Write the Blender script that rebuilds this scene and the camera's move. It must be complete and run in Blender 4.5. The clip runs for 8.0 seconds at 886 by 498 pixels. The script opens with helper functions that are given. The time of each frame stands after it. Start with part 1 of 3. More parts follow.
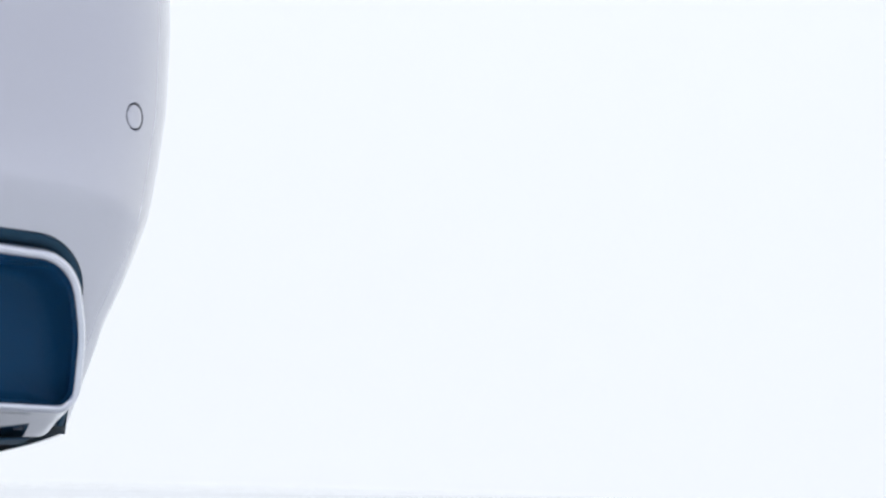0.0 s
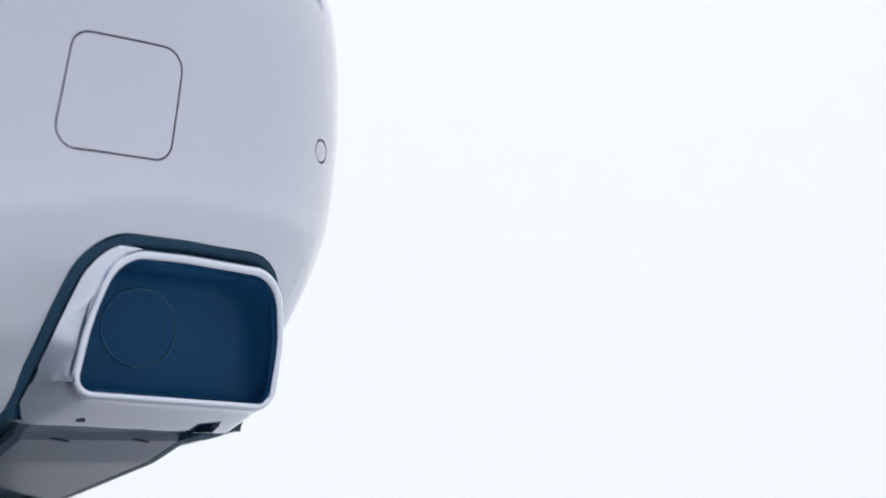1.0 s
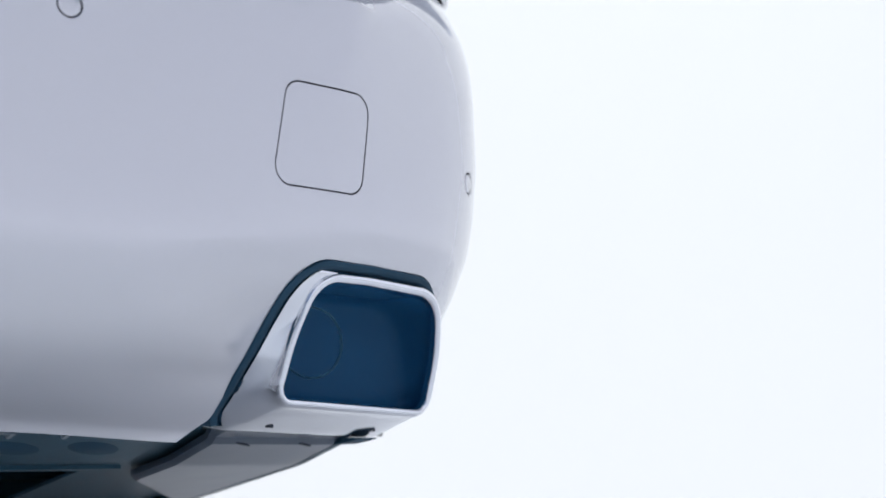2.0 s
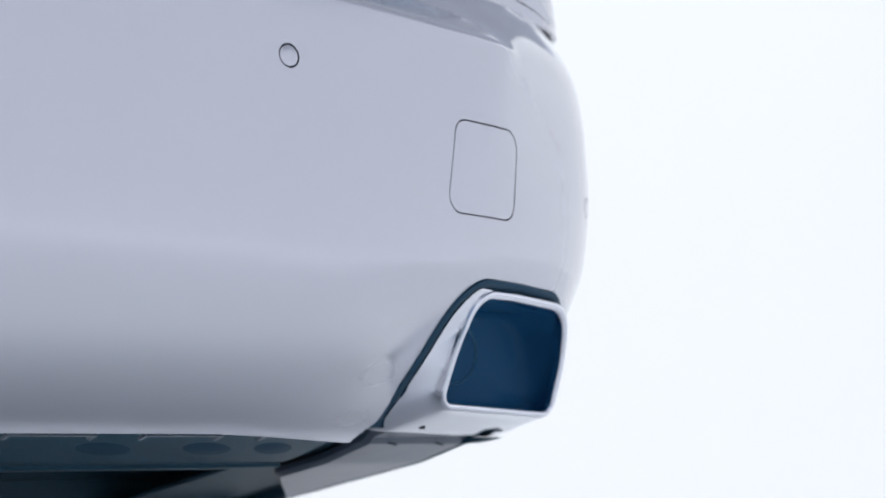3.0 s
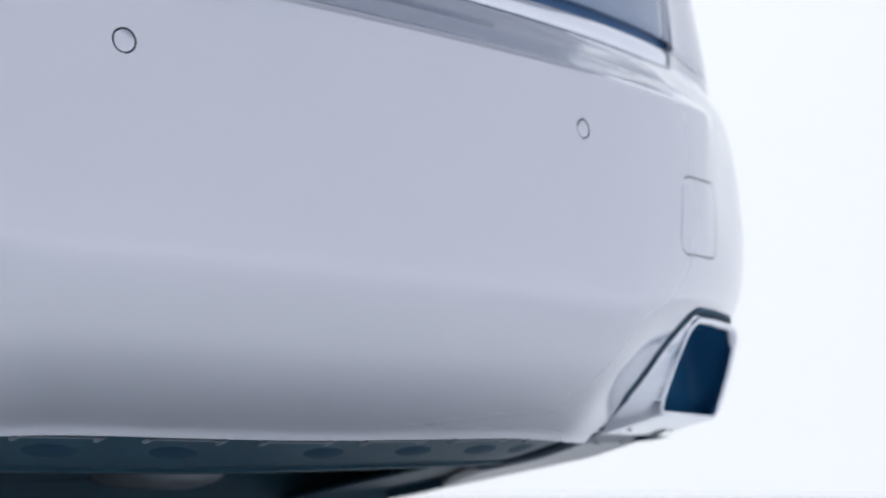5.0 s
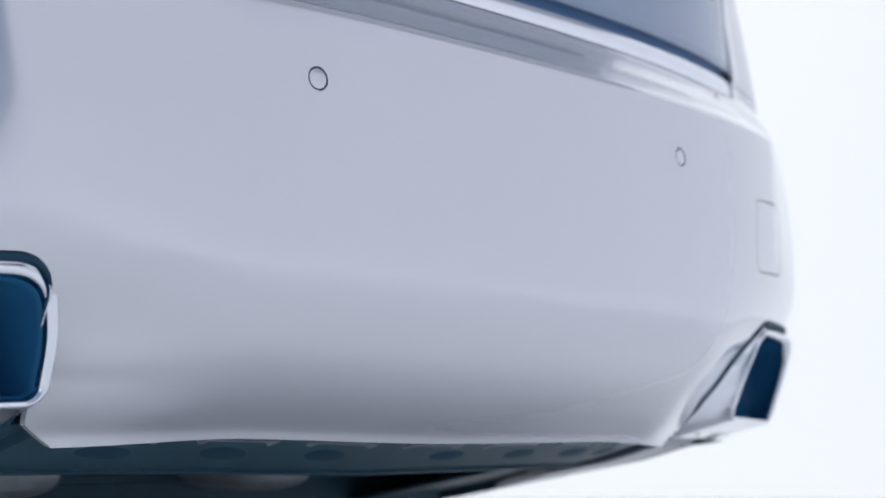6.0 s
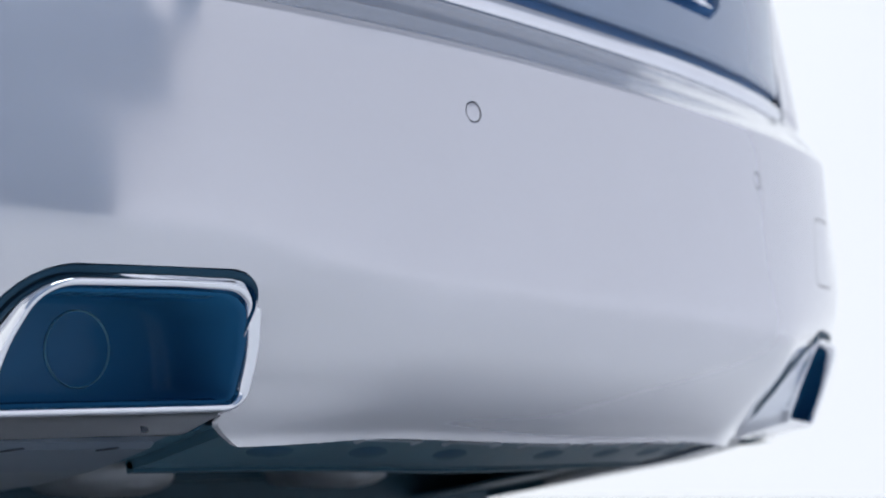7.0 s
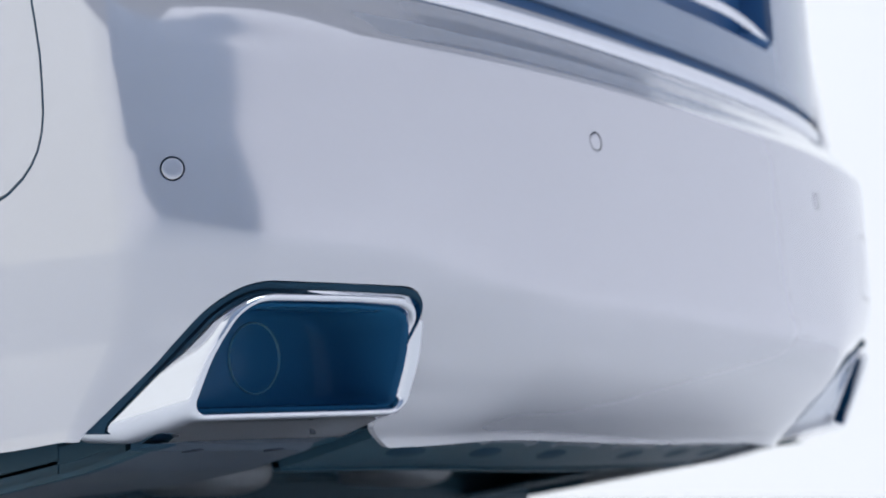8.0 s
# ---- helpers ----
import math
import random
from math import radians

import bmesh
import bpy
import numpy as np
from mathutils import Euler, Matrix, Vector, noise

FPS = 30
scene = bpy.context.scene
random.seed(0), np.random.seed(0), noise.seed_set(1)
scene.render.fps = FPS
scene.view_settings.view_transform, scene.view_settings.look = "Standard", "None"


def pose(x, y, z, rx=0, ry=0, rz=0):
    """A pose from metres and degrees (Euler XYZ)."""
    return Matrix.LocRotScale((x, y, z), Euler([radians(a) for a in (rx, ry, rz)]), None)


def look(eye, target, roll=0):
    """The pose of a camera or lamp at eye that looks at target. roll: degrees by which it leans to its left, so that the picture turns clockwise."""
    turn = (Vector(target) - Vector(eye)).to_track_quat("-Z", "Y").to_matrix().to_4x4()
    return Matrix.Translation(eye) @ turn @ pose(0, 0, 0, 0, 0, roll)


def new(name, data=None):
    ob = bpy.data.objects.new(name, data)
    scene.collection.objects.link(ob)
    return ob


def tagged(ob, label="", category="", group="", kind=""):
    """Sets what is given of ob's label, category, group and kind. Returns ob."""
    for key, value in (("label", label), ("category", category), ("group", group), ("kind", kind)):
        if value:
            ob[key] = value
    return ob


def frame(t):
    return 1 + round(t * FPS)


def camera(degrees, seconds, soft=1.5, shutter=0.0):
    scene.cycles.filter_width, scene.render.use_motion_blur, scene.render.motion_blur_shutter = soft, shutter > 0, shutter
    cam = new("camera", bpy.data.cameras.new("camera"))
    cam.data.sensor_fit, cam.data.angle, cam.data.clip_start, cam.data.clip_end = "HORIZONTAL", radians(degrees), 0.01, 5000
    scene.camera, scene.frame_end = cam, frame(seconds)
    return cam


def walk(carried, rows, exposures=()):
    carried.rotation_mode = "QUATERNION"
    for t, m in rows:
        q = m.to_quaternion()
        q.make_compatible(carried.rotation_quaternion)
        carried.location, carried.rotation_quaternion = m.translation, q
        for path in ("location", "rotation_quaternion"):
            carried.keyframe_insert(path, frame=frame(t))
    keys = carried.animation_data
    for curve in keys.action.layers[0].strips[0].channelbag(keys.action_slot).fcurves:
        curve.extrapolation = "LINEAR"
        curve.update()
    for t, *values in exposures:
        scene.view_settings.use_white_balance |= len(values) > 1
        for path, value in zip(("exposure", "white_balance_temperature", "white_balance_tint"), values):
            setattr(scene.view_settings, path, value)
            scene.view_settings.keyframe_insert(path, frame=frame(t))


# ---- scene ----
cam = camera(32.0, 8.0, soft=1.8)
cam.data.dof.use_dof, cam.data.dof.focus_distance, cam.data.dof.aperture_fstop = True, 1.5, 4.2

# seconds, place (m), tilt, lean, heading (degrees)
PATH = [
    (0.0, 0.4426, -1.1391, 0.2877, 95.989, 1.268, -27.881),
    (0.5, 0.3005, -1.1786, 0.2715, 96.481, 1.023, -29.442),
    (1.0, 0.1536, -1.2057, 0.2564, 96.923, 0.813, -30.893),
    (1.5, 0.0113, -1.2206, 0.2480, 97.201, 0.580, -32.398),
    (2.8, -0.3839, -1.2374, 0.2477, 97.149, 0.060, -36.500),
    (3.0, -0.4432, -1.2364, 0.2503, 97.123, 0.022, -37.133),
    (3.5, -0.5893, -1.2283, 0.2554, 97.009, -0.010, -38.698),
    (4.0, -0.7432, -1.2192, 0.2613, 96.857, -0.008, -40.238),
    (4.5, -0.8876, -1.2010, 0.2729, 96.562, -0.168, -41.832),
    (6.0, -1.3019, -1.1021, 0.2769, 96.601, -0.231, -46.761),
    (6.5, -1.4315, -1.0719, 0.2768, 96.626, -0.315, -48.113),
    (7.0, -1.5728, -1.0370, 0.2763, 96.677, -0.224, -49.519),
    (7.5, -1.7045, -0.9992, 0.2755, 96.745, -0.297, -50.895),
    (8.0, -1.8386, -0.9548, 0.2772, 96.743, -0.286, -52.323),
]

def eye_pose(x, y, z, rx, lean, rz):
    """Level heading and tilt first, then the lean about the line of sight."""
    return pose(x, y, z, rx, 0, rz) @ pose(0, 0, 0, 0, 0, lean)


walk(cam, [(t, eye_pose(*r)) for t, *r in PATH])

# ---- light: a bright hazy surround, softer overhead ----
world = bpy.data.worlds.new("world")
scene.world = world
world.use_nodes = True
wn, wl = world.node_tree.nodes, world.node_tree.links
wn.clear()
w_out = wn.new("ShaderNodeOutputWorld")
w_bg = wn.new("ShaderNodeBackground")
w_tc = wn.new("ShaderNodeTexCoord")
w_sep = wn.new("ShaderNodeSeparateXYZ")
w_ramp = wn.new("ShaderNodeValToRGB")
w_ramp.color_ramp.interpolation = "EASE"
stops = [(0.0, (0.435, 0.465, 0.55)), (0.06, (0.445, 0.475, 0.565)), (0.17, (0.46, 0.50, 0.60)), (0.40, (0.45, 0.485, 0.585)), (0.46, (0.20, 0.225, 0.29)), (1.0, (0.15, 0.165, 0.21))]
ramp = w_ramp.color_ramp.elements
ramp[0].position, ramp[0].color = stops[0][0], (*stops[0][1], 1)
ramp[1].position, ramp[1].color = stops[-1][0], (*stops[-1][1], 1)
for p, c in stops[1:-1]:
    e = ramp.new(p)
    e.color = (*c, 1)
w_bg.inputs["Strength"].default_value = 1.55
wl.new(w_tc.outputs["Generated"], w_sep.inputs[0])
wl.new(w_sep.outputs["Z"], w_ramp.inputs[0])
wl.new(w_ramp.outputs[0], w_bg.inputs["Color"])
wl.new(w_bg.outputs[0], w_out.inputs["Surface"])

# broad unseen light added high over the car to brighten the floor
lamp = new("added_fill_light", bpy.data.lights.new("added_fill_light", "AREA"))
lamp.data.shape, lamp.data.size, lamp.data.energy, lamp.data.color = "DISK", 5.0, 430, (0.88, 0.94, 1.0)
lamp.matrix_world = look((-2.2, -0.8, 9.0), (-2.0, -1.2, 0))


# ---- materials ----
def material(name, base, rough, metal=0.0, coat=0.0, grain=0.0, grain_size=400.0, vary=0.0, vary_size=6.0, spec=0.5):
    """A principled surface with large-scale variation of tone and gloss and a fine relief."""
    m = bpy.data.materials.new(name)
    m.use_nodes = True
    n, l = m.node_tree.nodes, m.node_tree.links
    b = n["Principled BSDF"]
    b.inputs["Base Color"].default_value = (*base, 1)
    b.inputs["Roughness"].default_value = rough
    b.inputs["Metallic"].default_value = metal
    b.inputs["Coat Weight"].default_value = coat
    b.inputs["Coat Roughness"].default_value = 0.03
    b.inputs["Specular IOR Level"].default_value = spec
    tc = n.new("ShaderNodeTexCoord")
    if vary:
        no = n.new("ShaderNodeTexNoise")
        no.inputs["Scale"].default_value, no.inputs["Detail"].default_value = vary_size, 4
        mx = n.new("ShaderNodeMix")
        mx.data_type = "RGBA"
        mx.inputs["A"].default_value = (*[c * (1 - vary) for c in base], 1)
        mx.inputs["B"].default_value = (*[min(1, c * (1 + vary)) for c in base], 1)
        l.new(tc.outputs["Object"], no.inputs["Vector"])
        l.new(no.outputs["Fac"], mx.inputs["Factor"])
        l.new(mx.outputs["Result"], b.inputs["Base Color"])
        mr = n.new("ShaderNodeMapRange")
        mr.inputs["To Min"].default_value, mr.inputs["To Max"].default_value = max(0, rough - 0.04), rough + 0.04
        l.new(no.outputs["Fac"], mr.inputs["Value"])
        l.new(mr.outputs["Result"], b.inputs["Roughness"])
    if grain:
        ng = n.new("ShaderNodeTexNoise")
        ng.inputs["Scale"].default_value, ng.inputs["Detail"].default_value = grain_size, 3
        bu = n.new("ShaderNodeBump")
        bu.inputs["Strength"].default_value, bu.inputs["Distance"].default_value = grain, 0.001
        l.new(tc.outputs["Object"], ng.inputs["Vector"])
        l.new(ng.outputs["Fac"], bu.inputs["Height"])
        l.new(bu.outputs["Normal"], b.inputs["Normal"])
    return m


PAINT = material("silver_paint", (0.64, 0.635, 0.66), 0.13, metal=0.62, coat=1.0, grain=0.015, grain_size=900, vary=0.03, vary_size=3)
CHROME = material("polished_chrome", (0.80, 0.81, 0.84), 0.09, metal=1.0, vary=0.04, vary_size=30)
RUBBER = material("black_rubber", (0.012, 0.02, 0.032), 0.55, grain=0.2, grain_size=500, vary=0.2, vary_size=40)
GASKET = material("blue_black_rubber", (0.018, 0.058, 0.095), 0.55, grain=0.1, grain_size=500, vary=0.15, vary_size=40, spec=0.15)
SOCKET = material("dark_blue_socket_plastic", (0.045, 0.090, 0.16), 0.5, vary=0.15, vary_size=60)
SEAL = material("navy_seal_rubber", (0.032, 0.12, 0.28), 0.45, vary=0.15, vary_size=30)
# near-black lining; the blue veil of lens flare is put into its colour
PIT = material("hazed_black_lacquer", (0.019, 0.104, 0.215), 0.12, vary=0.06, vary_size=14, spec=0.08)
PIPE = material("dark_steel_rim", (0.13, 0.30, 0.40), 0.3, vary=0.1, vary_size=40)
# teal flare haze is put into this colour; the plastic itself is darker
PLASTIC = material("hazed_satin_plastic", (0.029, 0.078, 0.110), 0.42, grain=0.25, grain_size=700, vary=0.25, vary_size=18, spec=0.25)
GLOSS = material("glossy_grey_lacquer", (0.068, 0.090, 0.120), 0.3, coat=0.15, vary=0.12, vary_size=14)
# emission stands in for lamps on the backdrop
BACKDROP = bpy.data.materials.new("self_lit_backdrop")
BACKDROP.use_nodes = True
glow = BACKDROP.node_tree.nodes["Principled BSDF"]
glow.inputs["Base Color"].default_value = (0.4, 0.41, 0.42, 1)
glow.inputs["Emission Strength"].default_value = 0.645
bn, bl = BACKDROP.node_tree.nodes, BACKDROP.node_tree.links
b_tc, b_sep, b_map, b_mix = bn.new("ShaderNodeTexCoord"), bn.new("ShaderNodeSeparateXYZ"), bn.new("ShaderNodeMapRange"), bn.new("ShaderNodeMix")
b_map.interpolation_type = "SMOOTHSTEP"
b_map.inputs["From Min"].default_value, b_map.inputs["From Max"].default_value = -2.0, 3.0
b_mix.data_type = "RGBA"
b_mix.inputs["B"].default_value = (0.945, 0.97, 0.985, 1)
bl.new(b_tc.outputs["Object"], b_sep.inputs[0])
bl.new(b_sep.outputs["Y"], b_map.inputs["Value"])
# light fall-off put into the emission: cooler behind the camera, fading upwards
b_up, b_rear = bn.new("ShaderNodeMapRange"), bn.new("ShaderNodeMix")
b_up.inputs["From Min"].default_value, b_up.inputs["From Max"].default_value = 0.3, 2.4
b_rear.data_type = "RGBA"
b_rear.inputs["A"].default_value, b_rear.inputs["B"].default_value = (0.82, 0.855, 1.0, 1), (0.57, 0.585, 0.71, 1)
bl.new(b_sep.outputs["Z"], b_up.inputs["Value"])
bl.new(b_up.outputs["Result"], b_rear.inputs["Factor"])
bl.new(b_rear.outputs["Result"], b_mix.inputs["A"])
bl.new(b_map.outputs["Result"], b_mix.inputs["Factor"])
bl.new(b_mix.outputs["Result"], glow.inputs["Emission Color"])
CLIP = material("pale_grey_clip_plastic", (0.26, 0.30, 0.34), 0.35, vary=0.2, vary_size=60)
RETURN = material("grey_blue_edge_lacquer", (0.34, 0.37, 0.44), 0.3, metal=0.3, coat=0.6, vary=0.05, vary_size=8)
# boot lid: darker, bluer base than the silver body paint
LID = material("blue_grey_lid", (0.19, 0.255, 0.36), 0.25, metal=0.2, coat=1.0, vary=0.06, vary_size=4)
FLOOR = material("white_studio_floor", (0.865, 0.87, 0.885), 0.24, grain=0.04, grain_size=60, vary=0.03, vary_size=1.5)
TYRE = material("tyre_rubber", (0.02, 0.02, 0.022), 0.7, grain=0.3, grain_size=300, vary=0.2, vary_size=30)
ALLOY = material("brushed_alloy", (0.55, 0.56, 0.58), 0.3, metal=0.9, vary=0.1, vary_size=40)
DULL = material("dull_aluminised_steel", (0.34, 0.36, 0.38), 0.5, metal=0.6, grain=0.2, grain_size=120, vary=0.25, vary_size=25)
DARK_SCREEN = material("blue_grey_reflection_screen", (0.27, 0.34, 0.46), 0.8, grain=0.2, grain_size=40, vary=0.1, vary_size=1)


# ---- mesh helpers ----
def smooth(me, angle=35):
    for p in me.polygons:
        p.use_smooth = True
    me.set_sharp_from_angle(angle=radians(angle))
    return me


def part(name, bm, mat, parent=None, label="", angle=35):
    """Links a bmesh as one mesh object under a thing or a part."""
    me = bpy.data.meshes.new(name)
    bmesh.ops.recalc_face_normals(bm, faces=bm.faces)
    bm.to_mesh(me)
    bm.free()
    me.materials.append(mat)
    smooth(me, angle)
    ob = new(name, me)
    ob.parent = parent
    if label:
        tagged(ob, label)
    return ob


def loft(loops, cap_first=False, cap_last=False, bm=None):
    """Closed loops of equal count joined in order."""
    bm = bm or bmesh.new()
    rings = [[bm.verts.new(p) for p in lp] for lp in loops]
    n = len(rings[0])
    for a, b in zip(rings, rings[1:]):
        for i in range(n):
            bm.faces.new((a[i], a[(i + 1) % n], b[(i + 1) % n], b[i]))
    if cap_first:
        bm.faces.new(rings[0][::-1])
    if cap_last:
        bm.faces.new(rings[-1])
    return bm


def slab(grid, inner, bm=None):
    """A sheet with thickness: two equal grids of points, joined round the rim."""
    bm = bm or bmesh.new()
    a = [[bm.verts.new(p) for p in row] for row in grid]
    b = [[bm.verts.new(p) for p in row] for row in inner]
    h, w = len(a), len(a[0])
    for i in range(h - 1):
        for j in range(w - 1):
            bm.faces.new((a[i][j], a[i][j + 1], a[i + 1][j + 1], a[i + 1][j]))
            bm.faces.new((b[i][j], b[i + 1][j], b[i + 1][j + 1], b[i][j + 1]))
    rim = [(i, 0) for i in range(h)] + [(h - 1, j) for j in range(1, w)] + [(i, w - 1) for i in range(h - 2, -1, -1)] + [(0, j) for j in range(w - 2, 0, -1)]
    for (i, j), (k, m) in zip(rim, rim[1:] + rim[:1]):
        bm.faces.new((a[i][j], b[i][j], b[k][m], a[k][m]))
    return bm


def inward(grid, depth):
    """The grid moved inwards (away from the outside) along its normals."""
    g = np.array(grid, float)
    du, dv = np.gradient(g, axis=1), np.gradient(g, axis=0)
    n = np.cross(du, dv)
    n /= np.linalg.norm(n, axis=2, keepdims=True) + 1e-12
    return g - n * depth if n[g.shape[0] // 2, g.shape[1] // 2, 1] < 0 else g + n * depth


def rounded(corners, radii, arc=9, side=7):
    """A closed outline (a, b) with rounded corners; the count depends on arc and side alone."""
    c = np.array(corners, float)
    n, out = len(c), []
    ends = []
    for i in range(n):
        p, q, r = c[i - 1], c[i], c[(i + 1) % n]
        u, v = (p - q) / np.linalg.norm(p - q), (r - q) / np.linalg.norm(r - q)
        half = math.acos(max(-1, min(1, float(u @ v)))) / 2
        d = radii[i] / math.tan(half)
        mid = q + (u + v) / np.linalg.norm(u + v) * radii[i] / math.sin(half)
        s, e = q + u * d - mid, q + v * d - mid
        pts = []
        for k in range(arc):
            t = k / (arc - 1)
            w = s * (1 - t) + e * t
            pts.append(mid + w / (np.linalg.norm(w) + 1e-12) * radii[i])
        ends.append(pts)
    for i in range(n):
        out += ends[i]
        a, b = ends[i][-1], ends[(i + 1) % n][0]
        out += [a + (b - a) * k / (side + 1) for k in range(1, side + 1)]
    return np.array(out)


def offset(outline, d):
    """The outline moved outwards by d (its points run round once)."""
    t = np.roll(outline, -1, 0) - np.roll(outline, 1, 0)
    t /= np.linalg.norm(t, axis=1, keepdims=True) + 1e-12
    nrm = np.stack([t[:, 1], -t[:, 0]], 1)
    area = np.sum(outline[:, 0] * np.roll(outline[:, 1], -1) - outline[:, 1] * np.roll(outline[:, 0], -1))
    return outline + nrm * d * (1 if area > 0 else -1)


def tube(points, r, sides=8, closed=False):
    """Closed-skin tube along points."""
    bm = bmesh.new()
    pts = [Vector(p) for p in points]
    loops = []
    for i, p in enumerate(pts):
        a, b = pts[max(0, i - 1)], pts[min(len(pts) - 1, i + 1)]
        t = (b - a).normalized()
        s = t.cross(Vector((0.3, 0.9, 0.2))).normalized()
        u = t.cross(s)
        loops.append([p + (s * math.cos(k / sides * math.tau) + u * math.sin(k / sides * math.tau)) * r for k in range(sides)])
    return loft(loops, True, True, bm)


# ---- the form of the car's rear ----
POWER, BOW = 2.677, 0.0384
WIDTH_Z = [0.27, 0.36, 0.45, 0.55, 0.63, 0.71, 0.80, 1.05]
WIDTH = [0.818, 0.828, 0.853, 0.867, 0.872, 0.873, 0.871, 0.83]


def half_width(z):
    return float(np.interp(z, WIDTH_Z, WIDTH))


def depth(z):
    """How deep the rounded corners are at a height."""
    return 0.165 + 0.057 * (min(max(z, 0.24), 0.72) - 0.27) / 0.42


PROFILE_Z = np.linspace(0.24, 0.82, 581)


def softened(y, mm):
    k = np.exp(-0.5 * (np.arange(-60, 61) / mm) ** 2)
    return np.convolve(np.pad(y, 60, "edge"), k / k.sum(), "valid")


# the middle with its crease, and the corners where the crease dies out
SECTION = np.interp(PROFILE_Z, [0.25, 0.258, 0.2685, 0.274, 0.285, 0.31, 0.34, 0.37, 0.40, 0.428, 0.44, 0.47, 0.50, 0.56, 0.617, 0.665, 0.686, 0.6915, 0.72, 0.757, 0.80],
                            [0.1190, 0.1130, 0.1055, 0.0965, 0.0785, 0.0470, 0.0155, -0.0080, -0.0200, -0.0234, -0.0233, -0.0217, -0.0195, -0.0153, -0.0116, -0.0088, -0.0070, -0.0030, 0.0285, 0.062, 0.096])


def ease(t):
    t = np.clip(t, 0, 1)
    return t * t * (3 - 2 * t)


belly = ease((PROFILE_Z - 0.28) / 0.04) * ease((0.43 - PROFILE_Z) / 0.03)
fold = ease((PROFILE_Z - 0.40) / 0.03) * ease((0.50 - PROFILE_Z) / 0.04)
lower = ease((PROFILE_Z - 0.264) / 0.012) * ease((0.50 - PROFILE_Z) / 0.1)
BASE = softened(SECTION, 1.5) * (1 - lower) + softened(SECTION, 5.0) * lower
MIDDLE = BASE * (1 - belly - fold * (1 - belly)) + softened(SECTION, 13.0) * belly + softened(SECTION, 4.0) * fold * (1 - belly)
CORNER = softened(np.interp(PROFILE_Z, [0.25, 0.27, 0.34, 0.40, 0.46, 0.50, 0.56, 0.617, 0.665, 0.69, 0.72, 0.757, 0.80],
                            [0.147, 0.131, 0.062, 0.017, -0.0055, -0.0115, -0.0135, -0.0108, -0.0080, -0.0025, 0.014, 0.043, 0.078]), 12.0)


def gentle(t):
    """Like ease, with the curvature fading in and out too."""
    t = np.clip(t, 0, 1)
    return t * t * t * (t * (6 * t - 15) + 10)


def profile(x, z):
    out = float(ease((abs(x) - 0.35) / 0.40))
    # the ledge under the boot stays crisp almost to the corner
    far = max(0.0, z - 0.690)
    e = float(ease((abs(x) - 0.622 + 1.3 * far) / (0.045 + 2.6 * far)))
    h = float(ease((z - 0.60) / 0.06))
    out = out * (1 - h) + e * h
    # low down beside the exhausts the skin draws in a little and turns further under
    c = 0.023 * float(gentle((abs(x) - 0.36) / 0.20) * gentle((0.445 - z) / 0.10) * gentle((0.75 - abs(x)) / 0.16) * gentle((z - 0.24) / 0.08))
    c += 0.014 * float(gentle((0.310 - z) / 0.052) * gentle((abs(x) - 0.38) / 0.16) * gentle((0.82 - abs(x)) / 0.18))
    return float(np.interp(z, PROFILE_Z, MIDDLE)) * (1 - out) + float(np.interp(z, PROFILE_Z, CORNER)) * out + c


def plan(x, z):
    """How far the rear curves forward at x."""
    u = min(abs(x) / half_width(z), 0.99999)
    return depth(z) * (1 - math.sqrt(1 - u**POWER)) + BOW * x * x


def fold_line(z):
    """Where the rear face folds towards the corner, at a height."""
    return float(np.interp(z, [0.48, 0.52, 0.578, 0.629, 0.689], [0.592, 0.595, 0.603, 0.613, 0.630]))


def corner_fold(x, z):
    """A soft upright fold below each end of the ledge: the face turns there, runs flatter, then rounds the corner."""
    u = abs(x) - fold_line(z)
    lean = 0.005 * math.log1p(math.exp(min(40.0, u / 0.005)))
    k = float(ease((z - 0.45) / 0.14) * (1 - ease((z - 0.665) / 0.06)))
    return 0.105 * k * lean * float(1 - ease((u - 0.06) / 0.20))


def rear(x, z):
    return profile(x, z) + plan(x, z) + corner_fold(x, z)


def rise(x, z):
    """The body sits a little higher on its left side, low down."""
    return 0.010 * float(ease((0.05 - x) / 0.45) * (1 - ease((z - 0.28) / 0.22)))


def plan_point(s, z, base=None, long=1.55):
    """s in -2..2: the rear from side to side for |s| <= 1, then forward along the flank."""
    w, sg = half_width(z), (1 if s >= 0 else -1)
    a = min(1, abs(s)) * math.pi / 2
    x = w * math.sin(a) ** (2 / POWER)
    y = (profile(x, z) + corner_fold(x, z) if base is None else base) + depth(z) * (1 - math.cos(a)) + BOW * x * x
    t = max(0, abs(s) - 1)
    dip = 0.009 * float(ease((x - 0.28) / 0.24) * ease((0.78 - x) / 0.1) * (1 - ease((z - 0.256) / 0.06)))
    sag = dip + 0.06 * (1 - math.exp(-t * 3.2)) * max(0, 1 - (z - 0.258) / 0.2)
    return Vector((sg * (x + 0.05 * (1 - math.cos(min(1, t * 1.2) * math.pi / 2))), y + t * long, z - sag + rise(sg * x, z)))


def flank(y, z):
    """The place on the flank at a depth y."""
    lo, hi = 0.5, 2.0
    for _ in range(40):
        m = (lo + hi) / 2
        lo, hi = (m, hi) if plan_point(m, z).y < y else (lo, m)
    return plan_point(lo, z)


STEPS = [-1 - i / 26 for i in range(26, 0, -1)] + [-1 + i / 120 for i in range(241)] + [1 + i / 26 for i in range(1, 27)]
STEPS = sorted(STEPS + [sg * (i + k / 3) / 120 for sg in (-1, 1) for i in range(46, 59) for k in (1, 2)])


# ---- ground ----
bm = bmesh.new()
bmesh.ops.create_grid(bm, x_segments=40, y_segments=40, size=400)
